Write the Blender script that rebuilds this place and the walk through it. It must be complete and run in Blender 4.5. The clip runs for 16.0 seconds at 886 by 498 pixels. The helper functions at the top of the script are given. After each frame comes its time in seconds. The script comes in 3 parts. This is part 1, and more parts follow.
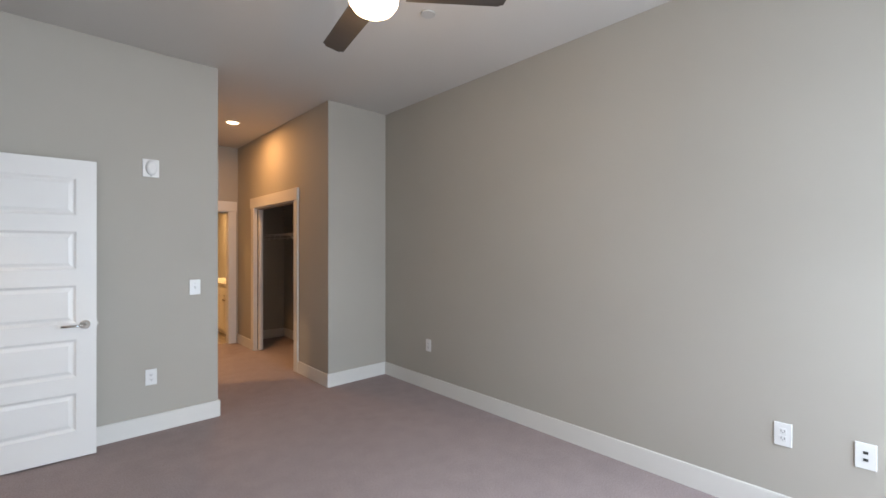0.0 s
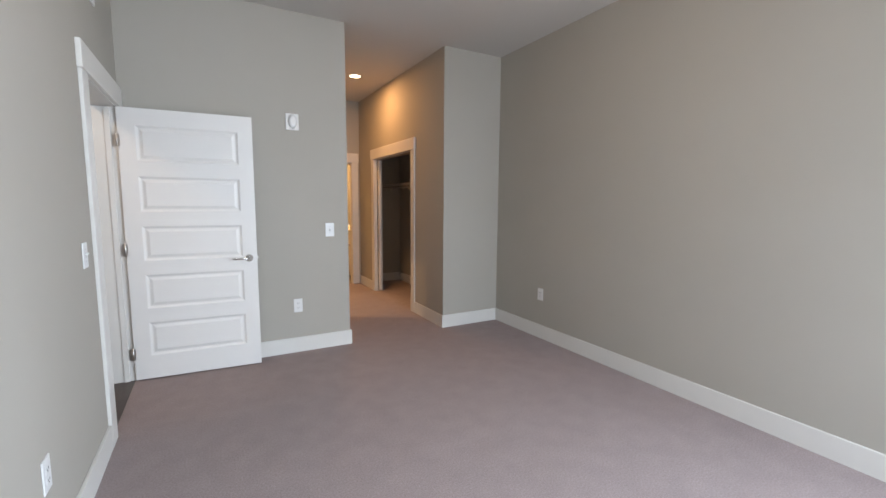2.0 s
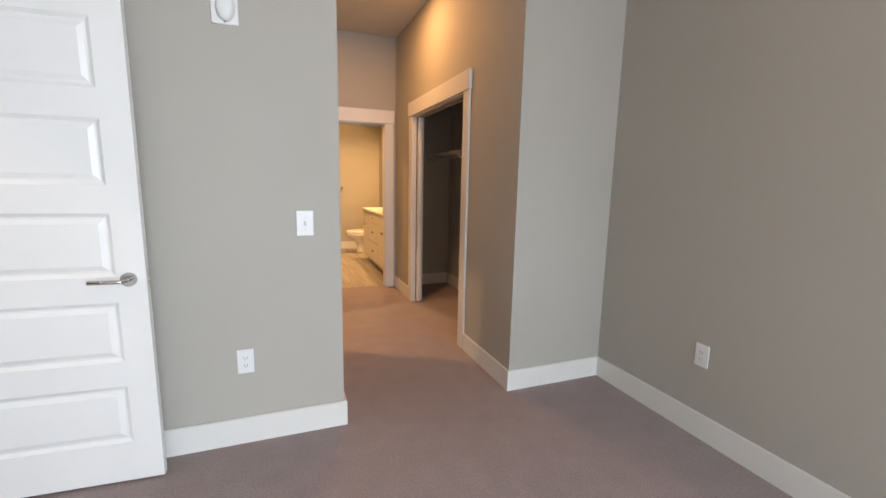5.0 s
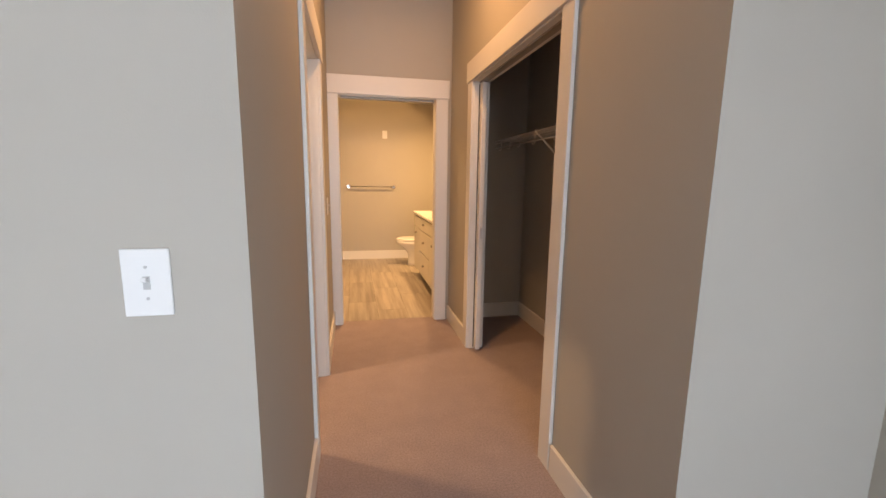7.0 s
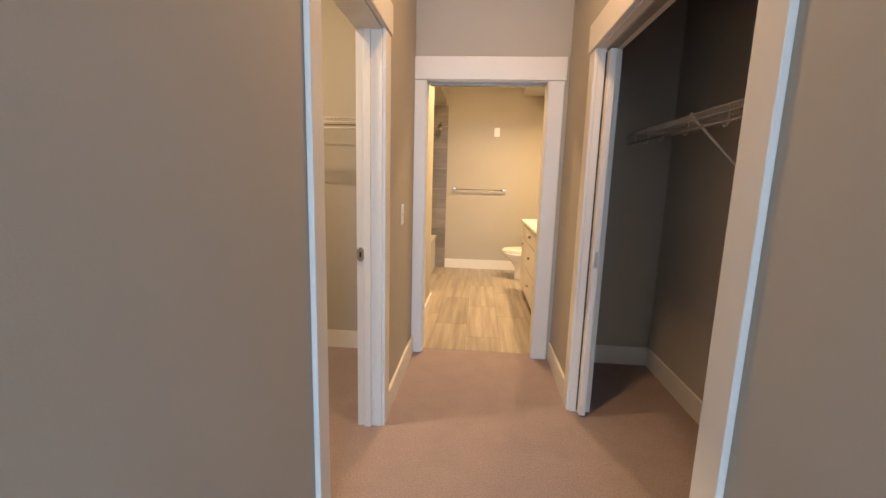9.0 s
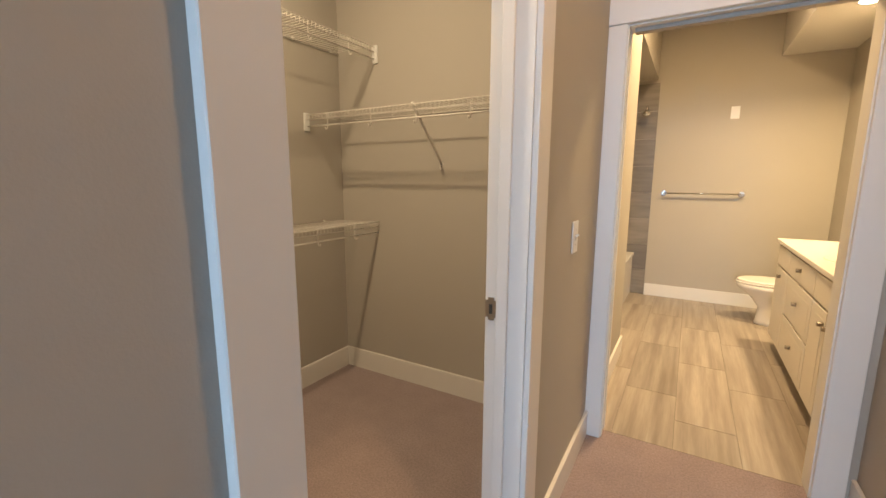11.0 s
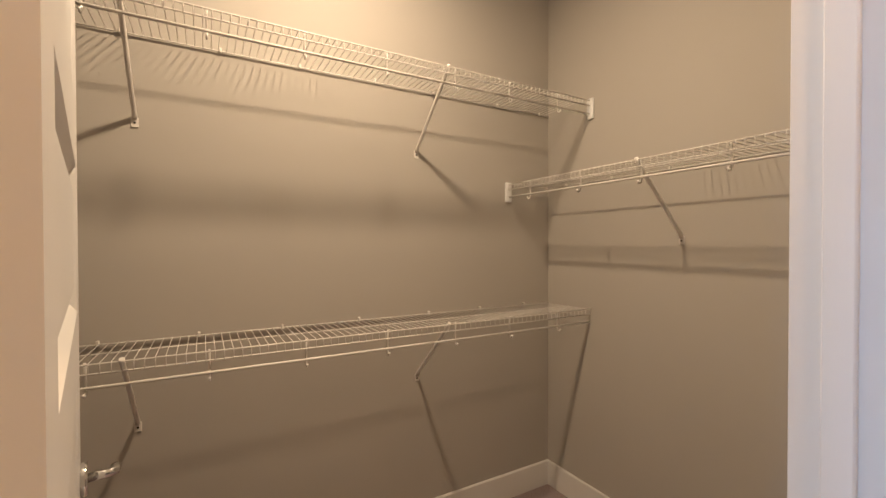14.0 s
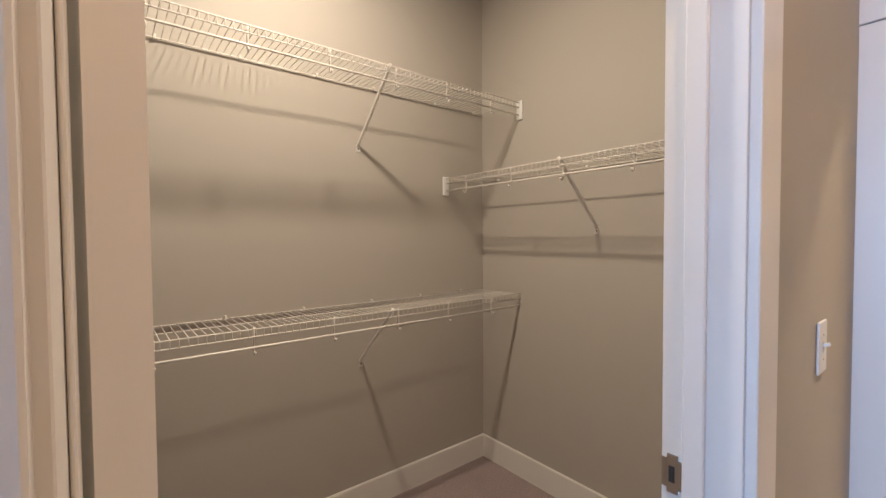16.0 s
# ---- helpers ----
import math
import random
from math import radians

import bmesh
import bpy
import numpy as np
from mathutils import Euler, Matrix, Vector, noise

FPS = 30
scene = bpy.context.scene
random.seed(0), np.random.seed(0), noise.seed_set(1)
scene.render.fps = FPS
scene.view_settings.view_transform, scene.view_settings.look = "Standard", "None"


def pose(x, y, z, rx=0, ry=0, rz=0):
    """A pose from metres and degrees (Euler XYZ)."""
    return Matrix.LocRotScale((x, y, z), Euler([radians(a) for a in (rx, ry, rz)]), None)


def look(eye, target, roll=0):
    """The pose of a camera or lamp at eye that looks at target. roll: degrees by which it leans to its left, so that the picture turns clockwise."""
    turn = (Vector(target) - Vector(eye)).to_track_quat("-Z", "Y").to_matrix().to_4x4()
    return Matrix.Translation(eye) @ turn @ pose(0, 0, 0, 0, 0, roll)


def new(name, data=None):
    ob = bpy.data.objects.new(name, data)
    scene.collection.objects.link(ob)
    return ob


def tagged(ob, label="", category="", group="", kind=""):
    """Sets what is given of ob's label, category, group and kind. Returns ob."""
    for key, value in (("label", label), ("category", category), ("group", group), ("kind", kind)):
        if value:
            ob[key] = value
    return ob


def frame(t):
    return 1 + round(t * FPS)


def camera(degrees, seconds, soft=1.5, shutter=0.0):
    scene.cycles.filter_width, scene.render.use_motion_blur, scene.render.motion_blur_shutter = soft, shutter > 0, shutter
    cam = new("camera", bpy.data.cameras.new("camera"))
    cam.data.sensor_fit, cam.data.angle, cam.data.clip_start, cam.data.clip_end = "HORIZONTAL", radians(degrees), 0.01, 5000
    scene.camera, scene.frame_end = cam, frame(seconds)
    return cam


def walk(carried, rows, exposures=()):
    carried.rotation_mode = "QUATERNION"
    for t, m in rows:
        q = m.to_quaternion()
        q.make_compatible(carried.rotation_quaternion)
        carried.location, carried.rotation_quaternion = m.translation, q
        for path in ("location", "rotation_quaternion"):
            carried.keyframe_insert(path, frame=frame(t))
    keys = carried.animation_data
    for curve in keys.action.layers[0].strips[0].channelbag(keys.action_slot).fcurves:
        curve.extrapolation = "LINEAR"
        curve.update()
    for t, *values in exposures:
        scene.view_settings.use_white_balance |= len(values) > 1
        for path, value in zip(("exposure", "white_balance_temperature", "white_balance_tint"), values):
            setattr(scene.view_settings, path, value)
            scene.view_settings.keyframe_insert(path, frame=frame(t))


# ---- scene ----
cam = camera(93.1, 16.0)
PATH = [
    (0, (0.789, 1.314, 1.463), (2.156, 2.775, 1.465), 0.0),
    (0.5, (0.726, 1.286, 1.451), (1.961, 2.858, 1.378), 0.1),
    (1, (0.681, 1.264, 1.427), (1.791, 2.922, 1.286), 0.2),
    (1.5, (0.663, 1.266, 1.412), (1.684, 2.976, 1.222), 0.2),
    (2, (0.699, 1.35, 1.415), (1.662, 3.089, 1.191), 0.4),
    (2.5, (0.776, 1.579, 1.403), (1.7, 3.337, 1.161), 0.5),
    (3, (0.899, 1.842, 1.392), (1.806, 3.603, 1.117), 0.6),
    (3.5, (1.089, 2.14, 1.368), (1.952, 3.92, 1.077), 0.5),
    (3.7, (1.157, 2.256, 1.372), (1.994, 4.047, 1.07), 0.5),
    (6, (1.87, 3.841, 1.348), (2.476, 5.721, 1.029), 1.0),
    (6.5, (1.996, 4.187, 1.338), (2.513, 6.091, 1.013), 0.5),
    (7, (2.066, 4.5, 1.34), (2.478, 6.429, 1.014), 0.8),
    (7.5, (2.144, 4.704, 1.355), (2.415, 6.659, 1.033), 1.0),
    (8, (2.285, 4.826, 1.365), (2.413, 6.797, 1.046), 1.0),
    (8.2, (2.328, 4.886, 1.354), (2.401, 6.859, 1.034), 1.2),
    (10.3, (2.355, 5.84, 1.366), (1.711, 7.701, 1.017), 0.6),
    (10.5, (2.33, 5.932, 1.358), (1.592, 7.759, 1.015), 0.4),
    (11, (2.255, 6.15, 1.353), (1.259, 7.853, 1.026), 0.2),
    (11.5, (2.166, 6.315, 1.363), (0.914, 7.843, 1.055), 0.2),
    (12, (2.092, 6.466, 1.385), (0.64, 7.81, 1.089), 0.1),
    (12.5, (2.039, 6.543, 1.4), (0.441, 7.713, 1.121), 0.1),
    (13, (2.008, 6.57, 1.399), (0.327, 7.629, 1.174), -0.0),
    (13.5, (2.003, 6.584, 1.404), (0.276, 7.585, 1.275), -0.0),
    (14, (2.01, 6.58, 1.416), (0.271, 7.568, 1.392), -0.1),
    (14.5, (2.017, 6.574, 1.422), (0.283, 7.567, 1.483), -0.0),
    (15, (2.019, 6.564, 1.421), (0.302, 7.587, 1.508), 0.0),
    (15.5, (2.037, 6.545, 1.412), (0.369, 7.647, 1.445), -0.1),
    (16, (2.093, 6.488, 1.406), (0.528, 7.732, 1.346), -0.4),
]

EXPOSURES = [(0.0, -0.33, 7200, 15.5), (1.5, -0.32, 7150, 15.5), (3.5, -0.20, 7500, 15.5), (6.0, 0.08, 7300, 16), (7.0, 0.12, 7200, 17), (8.0, 0.24, 6350, 13), (10.5, 0.32, 5550, 2), (11.5, 0.24, 5250, 4), (12.5, 0.27, 5450, 8.5), (13.5, 0.26, 5250, 9), (15.0, 0.24, 4900, 9), (16.0, 0.30, 4600, 7.5)]
walk(cam, [(t, look(eye, target, roll)) for t, eye, target, roll in PATH], EXPOSURES)

# ---- light ----
world = bpy.data.worlds.new("sky")
scene.world = world
world.use_nodes = True
wn = world.node_tree.nodes
sky = wn.new("ShaderNodeTexSky")
sky.sky_type = "NISHITA"
sky.sun_disc = False
sky.sun_elevation, sky.sun_rotation = radians(38), radians(20)
wn["Background"].inputs["Strength"].default_value = 0.10
world.node_tree.links.new(sky.outputs[0], wn["Background"].inputs["Color"])


def lamp(name, kind, m, energy, color, size=0.1, size_y=None, spread=None):
    d = bpy.data.lights.new(name, kind)
    d.energy, d.color = energy, color
    if kind == "AREA":
        d.shape = "DISK" if size_y is None else "RECTANGLE"
        d.size = size
        if size_y is not None:
            d.size_y = size_y
        if spread:
            d.spread = radians(spread)
    elif kind == "SUN":
        d.angle = size
    else:
        d.shadow_soft_size = size
    ob = new(name, d)
    ob.matrix_basis = m
    return ob


SOFT = (1.0, 0.70, 0.37)
DAY = (0.60, 0.79, 1.0)
sun = lamp("sun", "SUN", look((2, 6, 20), (0, -4, 0)), 1.0, (1.0, 0.96, 0.9), radians(10))
lamp("window_daylight", "AREA", pose(2.40, -0.54, 1.62, 62, 0, 0), 175, DAY, 2.1, 1.4)
# Daylight through an added east opening, for the west wall and left floor.
lamp("east_fill_daylight", "AREA", pose(3.60, 0.30, 1.62, 0, 62, 0), 270, DAY, 1.4, 1.1)
lamp("fan_lamp", "POINT", pose(1.90, 2.98, 2.50), 17, SOFT, 0.09)
lamp("hall_lamp", "AREA", pose(2.45, 6.93, 3.035), 24, (1.0, 0.53, 0.21), 0.13)
lamp("closet_lamp", "AREA", pose(0.95, 7.00, 2.955), 41, (1.0, 0.65, 0.335), 0.11)
lamp("bath_lamp", "AREA", pose(3.20, 10.24, 2.545), 46, (1.0, 0.62, 0.27), 0.13, None, 150)
# Fill light added for the bathroom, no visible source.
lamp("bath_fill_lamp", "AREA", pose(2.30, 9.5, 2.955), 60, (1.0, 0.59, 0.25), 0.24)
# Point fill with no fixture, added so the corridor isn't dark.
lamp("corridor_fill_lamp", "POINT", pose(-0.9, 4.4, 2.85), 40, (1.0, 0.85, 0.7), 0.08)

# ---- materials ----


def material(name, color, rough=0.5, metal=0.0, var=0.0, scale=3.0, fine=0.0, fine_scale=200.0, bump=0.0, bump_scale=300.0, tint=None, stretch=None, by_object=0.0, spec=0.5):
    m = bpy.data.materials.new(name)
    m.use_nodes = True
    n, l = m.node_tree.nodes, m.node_tree.links
    b = n["Principled BSDF"]
    b.inputs["Roughness"].default_value = rough
    b.inputs["Metallic"].default_value = metal
    b.inputs["Specular IOR Level"].default_value = spec
    b.inputs["Base Color"].default_value = (*color, 1)
    co = n.new("ShaderNodeTexCoord")
    src = co.outputs["Object"]
    if stretch or by_object:
        mp = n.new("ShaderNodeMapping")
        if stretch:
            mp.inputs["Scale"].default_value = stretch
        l.new(src, mp.inputs["Vector"])
        if by_object:
            inf = n.new("ShaderNodeObjectInfo")
            mu = n.new("ShaderNodeMath")
            mu.operation = "MULTIPLY"
            mu.inputs[1].default_value = 37.0
            l.new(inf.outputs["Random"], mu.inputs[0])
            l.new(mu.outputs[0], mp.inputs["Location"])
        src = mp.outputs["Vector"]

    def noise_tex(sc, detail=4.0):
        t = n.new("ShaderNodeTexNoise")
        t.inputs["Scale"].default_value = sc
        t.inputs["Detail"].default_value = detail
        l.new(src, t.inputs["Vector"])
        return t.outputs["Fac"]

    def mixed(a, other, fac, lo, hi):
        r = n.new("ShaderNodeMapRange")
        r.inputs["From Min"].default_value, r.inputs["From Max"].default_value = 0.3, 0.7
        r.inputs["To Min"].default_value, r.inputs["To Max"].default_value = lo, hi
        l.new(fac, r.inputs["Value"])
        x = n.new("ShaderNodeMix")
        x.data_type = "RGBA"
        l.new(r.outputs["Result"], x.inputs["Factor"])
        if isinstance(a, tuple):
            x.inputs["A"].default_value = (*a, 1)
        else:
            l.new(a, x.inputs["A"])
        x.inputs["B"].default_value = (*other, 1)
        return x.outputs["Result"]

    out = color
    if var:
        out = mixed(out, tint or tuple(c * 0.6 for c in color), noise_tex(scale), 0.0, var)
    if fine:
        out = mixed(out, tuple(c * 0.45 for c in color), noise_tex(fine_scale, 2.0), 0.0, fine)
    if not isinstance(out, tuple):
        if by_object:
            hs = n.new("ShaderNodeHueSaturation")
            rr = n.new("ShaderNodeMapRange")
            rr.inputs["To Min"].default_value, rr.inputs["To Max"].default_value = 1 - by_object, 1 + by_object
            l.new(inf.outputs["Random"], rr.inputs["Value"])
            l.new(rr.outputs["Result"], hs.inputs["Value"])
            l.new(out, hs.inputs["Color"])
            out = hs.outputs["Color"]
        l.new(out, b.inputs["Base Color"])
    if bump:
        bp = n.new("ShaderNodeBump")
        bp.inputs["Strength"].default_value = bump
        bp.inputs["Distance"].default_value = 0.006 if bump > 0.8 else 0.002
        l.new(noise_tex(bump_scale, 3.0), bp.inputs["Height"])
        l.new(bp.outputs["Normal"], b.inputs["Normal"])
    return m


def glowing(name, color, strength):
    m = bpy.data.materials.new(name)
    m.use_nodes = True
    b = m.node_tree.nodes["Principled BSDF"]
    b.inputs["Base Color"].default_value = (0.9, 0.9, 0.88, 1)
    b.inputs["Emission Color"].default_value = (*color, 1)
    b.inputs["Emission Strength"].default_value = strength
    return m


PAINT = material("greige_wall_paint", (0.41, 0.384, 0.337), 0.75, var=0.10, scale=1.3, bump=0.12, bump_scale=260, spec=0.3)
CEIL = material("ceiling_paint", (0.56, 0.54, 0.51), 0.85, var=0.06, scale=1.0, bump=0.15, bump_scale=200, spec=0.2)
CARPET = material("carpet", (0.42, 0.335, 0.33), 0.95, var=0.30, scale=7, fine=0.5, fine_scale=110, bump=1.0, bump_scale=420, spec=0.1)
carpet_bsdf = CARPET.node_tree.nodes["Principled BSDF"]
carpet_bsdf.inputs["Sheen Weight"].default_value = 0.1
carpet_bsdf.inputs["Sheen Roughness"].default_value = 0.45
carpet_bsdf.inputs["Sheen Tint"].default_value = (0.9, 0.82, 0.8, 1)
TRIM = material("white_trim_paint", (0.69, 0.672, 0.635), 0.35, var=0.05, scale=6, bump=0.05, bump_scale=90)
DOOR = material("white_door_paint", (0.74, 0.725, 0.70), 0.38, var=0.04, scale=4, bump=0.06, bump_scale=120)
PLATE = material("white_plastic", (0.72, 0.72, 0.71), 0.3, var=0.03, scale=30)
SLOT = material("dark_slot", (0.02, 0.02, 0.02), 0.6)
GREY = material("grey_plastic", (0.45, 0.45, 0.44), 0.4)
WIRE = material("white_vinyl_wire", (0.68, 0.65, 0.60), 0.35, var=0.05, scale=40)
STRIKE = material("aged_nickel", (0.36, 0.32, 0.27), 0.35, 1.0, var=0.2, scale=60)
TRACK = material("grey_metal_track", (0.30, 0.27, 0.24), 0.45, 0.3, var=0.2, scale=20)
CHROME = material("chrome", (0.62, 0.61, 0.60), 0.12, 1.0, var=0.1, scale=60)
NICKEL = material("satin_nickel", (0.72, 0.70, 0.67), 0.32, 1.0, var=0.1, scale=80)
BLADE = material("dark_fan_blade", (0.055, 0.048, 0.045), 0.45, var=0.4, scale=8, stretch=(1, 12, 1))
PLANK = material("dark_wood_plank", (0.075, 0.052, 0.042), 0.4, var=0.7, scale=9, stretch=(18, 1.2, 1), by_object=0.25, bump=0.1, bump_scale=60, fine=0.3, fine_scale=60)
TILE = material("wood_look_tile", (0.41, 0.36, 0.30), 0.35, var=0.85, scale=2.2, stretch=(10, 0.55, 1), by_object=0.14, fine=0.25, fine_scale=16, bump=0.06, bump_scale=60, tint=(0.20, 0.165, 0.13))
WALLTILE = material("grey_wall_tile", (0.22, 0.20, 0.18), 0.3, var=0.7, scale=3, stretch=(1, 1, 8), by_object=0.2)
GROUT = material("grout", (0.24, 0.21, 0.18), 0.9, var=0.3, scale=40)
CABINET = material("cream_cabinet_paint", (0.70, 0.66, 0.58), 0.4, var=0.06, scale=5)
COUNTER = material("cream_cultured_marble", (0.80, 0.77, 0.70), 0.15, var=0.12, scale=5)
CERAMIC = material("white_ceramic", (0.80, 0.78, 0.74), 0.08, var=0.02, scale=8)
GLASS = bpy.data.materials.new("window_glass")
GLASS.use_nodes = True
GLASS.node_tree.nodes["Principled BSDF"].inputs["Transmission Weight"].default_value = 1.0
GLASS.node_tree.nodes["Principled BSDF"].inputs["Roughness"].default_value = 0.0
GLOW = glowing("lit_frosted_glass", (1.0, 0.80, 0.58), 6.0)
GLOW_CAN = glowing("lit_lens", (1.0, 0.74, 0.48), 9.0)
GROUND = material("ground_grass", (0.08, 0.10, 0.05), 0.95, var=0.5, scale=0.5)

# ---- mesh helpers ----


def box(bm, x0, x1, y0, y1, z0, z1):
    v = [bm.verts.new((x, y, z)) for x in (x0, x1) for y in (y0, y1) for z in (z0, z1)]
    for f in ((0, 1, 3, 2), (4, 6, 7, 5), (0, 4, 5, 1), (2, 3, 7, 6), (0, 2, 6, 4), (1, 5, 7, 3)):
        bm.faces.new([v[i] for i in f])
    return bm


def boxes(*dims, bevel=0.0, seg=1):
    bm = bmesh.new()
    for d in dims:
        box(bm, *d)
    bmesh.ops.recalc_face_normals(bm, faces=bm.faces[:])
    if bevel:
        bmesh.ops.bevel(bm, geom=bm.edges[:], offset=bevel, segments=seg, affect="EDGES", profile=0.5)
    return bm


def loft(rings, n=24, smooth=True):
    """Closed stack of ellipses: (cx, cy, z, rx, ry)."""
    bm = bmesh.new()
    rows = []
    for cx, cy, z, rx, ry in rings:
        rows.append([bm.verts.new((cx + rx * math.cos(2 * math.pi * i / n), cy + ry * math.sin(2 * math.pi * i / n), z)) for i in range(n)])
    for a, b in zip(rows, rows[1:]):
        for i in range(n):
            bm.faces.new((a[i], a[(i + 1) % n], b[(i + 1) % n], b[i])).smooth = smooth
    bm.faces.new(rows[0][::-1])
    bm.faces.new(rows[-1])
    bmesh.ops.recalc_face_normals(bm, faces=bm.faces[:])
    return bm


def tube(points, r, n=8, bm=None):
    """Round bar along a line of points."""
    bm = bm or bmesh.new()
    pts = [Vector(p) for p in points]
    rows = []
    for i, p in enumerate(pts):
        d = ((pts[min(i + 1, len(pts) - 1)] - pts[max(i - 1, 0)])).normalized()
        u = d.cross(Vector((0, 0, 1)) if abs(d.z) < 0.9 else Vector((1, 0, 0))).normalized()
        w = d.cross(u)
        rows.append([bm.verts.new(p + r * (math.cos(2 * math.pi * k / n) * u + math.sin(2 * math.pi * k / n) * w)) for k in range(n)])
    for a, b in zip(rows, rows[1:]):
        for k in range(n):
            bm.faces.new((a[k], a[(k + 1) % n], b[(k + 1) % n], b[k])).smooth = True
    bm.faces.new(rows[0][::-1])
    bm.faces.new(rows[-1])
    bmesh.ops.recalc_face_normals(bm, faces=bm.faces[:])
    return bm


def mesh_of(name, bm, mat):
    me = bpy.data.meshes.new(name)
    bm.to_mesh(me)
    bm.free()
    me.materials.append(mat)
    return me


def part(name, bm, mat, parent, label=""):
    """One mesh under a thing or under a part; bm may also be finished mesh data."""
    ob = new(name, bm if isinstance(bm, bpy.types.Mesh) else mesh_of(name, bm, mat))
    ob.parent = parent
    ob.matrix_parent_inverse = parent.matrix_basis.inverted()
    return tagged(ob, label)


def root(name, at, label, category, group="", kind=""):
    ob = new(name)
    ob.empty_display_size = 0.1
    ob.matrix_basis = pose(*at)
    return tagged(ob, label, category, group, kind)


def solid(name, bm, mat, label, category, kind="structure"):
    return tagged(new(name, mesh_of(name, bm, mat)), label, category, "", kind)


H = 3.05


def wall_y(name, x0, x1, y0, y1, openings=(), z1=H, mat=None, label="greige painted plaster wall"):
    """Wall along y; openings (ya, yb, za, zb)."""
    dims, y = [], y0
    for ya, yb, za, zb in openings:
        dims += [(x0, x1, y, ya, 0, z1), (x0, x1, ya, yb, zb, z1)]
        if za > 0:
            dims.append((x0, x1, ya, yb, 0, za))
        y = yb
    dims.append((x0, x1, y, y1, 0, z1))
    return solid(name, boxes(*dims), mat or PAINT, label, "wall")


def wall_x(name, x0, x1, y0, y1, openings=(), z1=H, mat=None, label="greige painted plaster wall"):
    dims, x = [], x0
    for xa, xb, za, zb in openings:
        dims += [(x, xa, y0, y1, 0, z1), (xa, xb, y0, y1, zb, z1)]
        if za > 0:
            dims.append((xa, xb, y0, y1, 0, za))
        x = xb
    dims.append((x, x1, y0, y1, 0, z1))
    return solid(name, boxes(*dims), mat or PAINT, label, "wall")


# ---- structure ----
WX0, WX1, WZ0, WZ1 = 1.30, 3.50, 0.85, 2.45
EY0, EY1 = -0.30, 0.90
wall_y("wall_east", 3.68, 3.80, -0.72, 8.345, [(EY0, EY1, WZ0, WZ1)])
wall_x("wall_south", -0.020, 3.68, -0.72, -0.60, [(WX0, WX1, WZ0, WZ1)])
wall_y("wall_west", -0.020, 0.135, -0.60, 5.362, [(4.360, 5.300, 0, 2.098)])
wall_x("wall_north", -0.020, 1.865, 5.362, 5.482)
wall_x("wall_bump", 2.945, 3.68, 5.40, 5.52)
wall_y("wall_hall_west", 1.735, 1.865, 5.482, 8.345, [(6.457, 7.312, 0, 2.06)])
wall_y("wall_hall_east", 2.945, 3.065, 5.52, 8.345, [(6.228, 7.610, 0, 2.06)])
wall_x("wall_bath_south", -0.1, 3.80, 8.345, 8.465, [(1.940, 2.815, 0, 2.055)])
wall_y("wall_closet_west", 0.041, 0.161, 5.482, 8.345)
wall_y("wall_bath_east", 3.46, 3.58, 8.465, 11.60)
wall_x("wall_bath_north", 0.78, 3.58, 11.60, 11.72)
wall_y("wall_bath_west", 1.73, 1.868, 8.465, 9.59)
wall_x("wall_shower_south", 0.90, 1.73, 9.47, 9.59)
wall_y("wall_shower_west", 0.78, 0.90, 9.47, 11.60)
wall_x("wall_corridor_north", -1.70, 0.041, 5.89, 6.01)
wall_y("wall_corridor_west", -1.82, -1.70, 2.80, 6.01)
wall_x("wall_corridor_south", -1.70, -0.020, 2.80, 2.92)
wall_x("wall_corridor_end", -0.10, 0.041, 5.482, 5.89, label="short greige painted wall beside the corridor")
solid("shower_bulkhead", boxes((0.90, 1.84, 9.59, 11.60, 2.46, H)), PAINT, "painted bulkhead over the bathtub", "bulkhead")
solid("bath_soffit", boxes((2.914, 3.46, 8.465, 11.60, 2.56, H)), CEIL, "dropped white soffit above the vanity", "soffit")
solid("ceiling", boxes((-1.82, 3.80, -0.72, 11.72, H, H + 0.12)), CEIL, "flat off-white painted ceiling", "ceiling")
solid("floor", boxes((0.124, 3.68, -0.60, 5.482, -0.06, 0.0), (0.05, 3.68, 5.482, 8.416, -0.06, 0.0)), CARPET, "taupe cut-pile wall-to-wall carpet", "carpet")
solid("subfloor", boxes((-1.82, 0.122, 2.80, 5.89, -0.08, -0.004), (0.78, 3.58, 8.418, 11.72, -0.08, -0.004)), GROUT, "grey grout bed under tiles and boards", "subfloor")
solid("ground", boxes((-400, 400, -400, 400, -3.6, -3.5)), GROUND, "grass ground outside the building", "ground")


def baseboard(x0, y0, x1, y1, nx, ny):
    """Run along a wall face, proud in direction (nx, ny)."""
    t, h = 0.016, 0.14
    xa, xb = sorted((x0, x1)) if nx == 0 else sorted((x0, x0 + nx * t))
    ya, yb = sorted((y0, y1)) if ny == 0 else sorted((y0, y0 + ny * t))
    bm = boxes((xa, xb, ya, yb, 0.0, h))
    top = [e for e in bm.edges if all(v.co.z > h - 0.001 for v in e.verts)]
    bmesh.ops.bevel(bm, geom=top, offset=0.004, segments=2, affect="EDGES")
    solid("baseboard", bm, TRIM, "tall flat white painted baseboard", "baseboard")


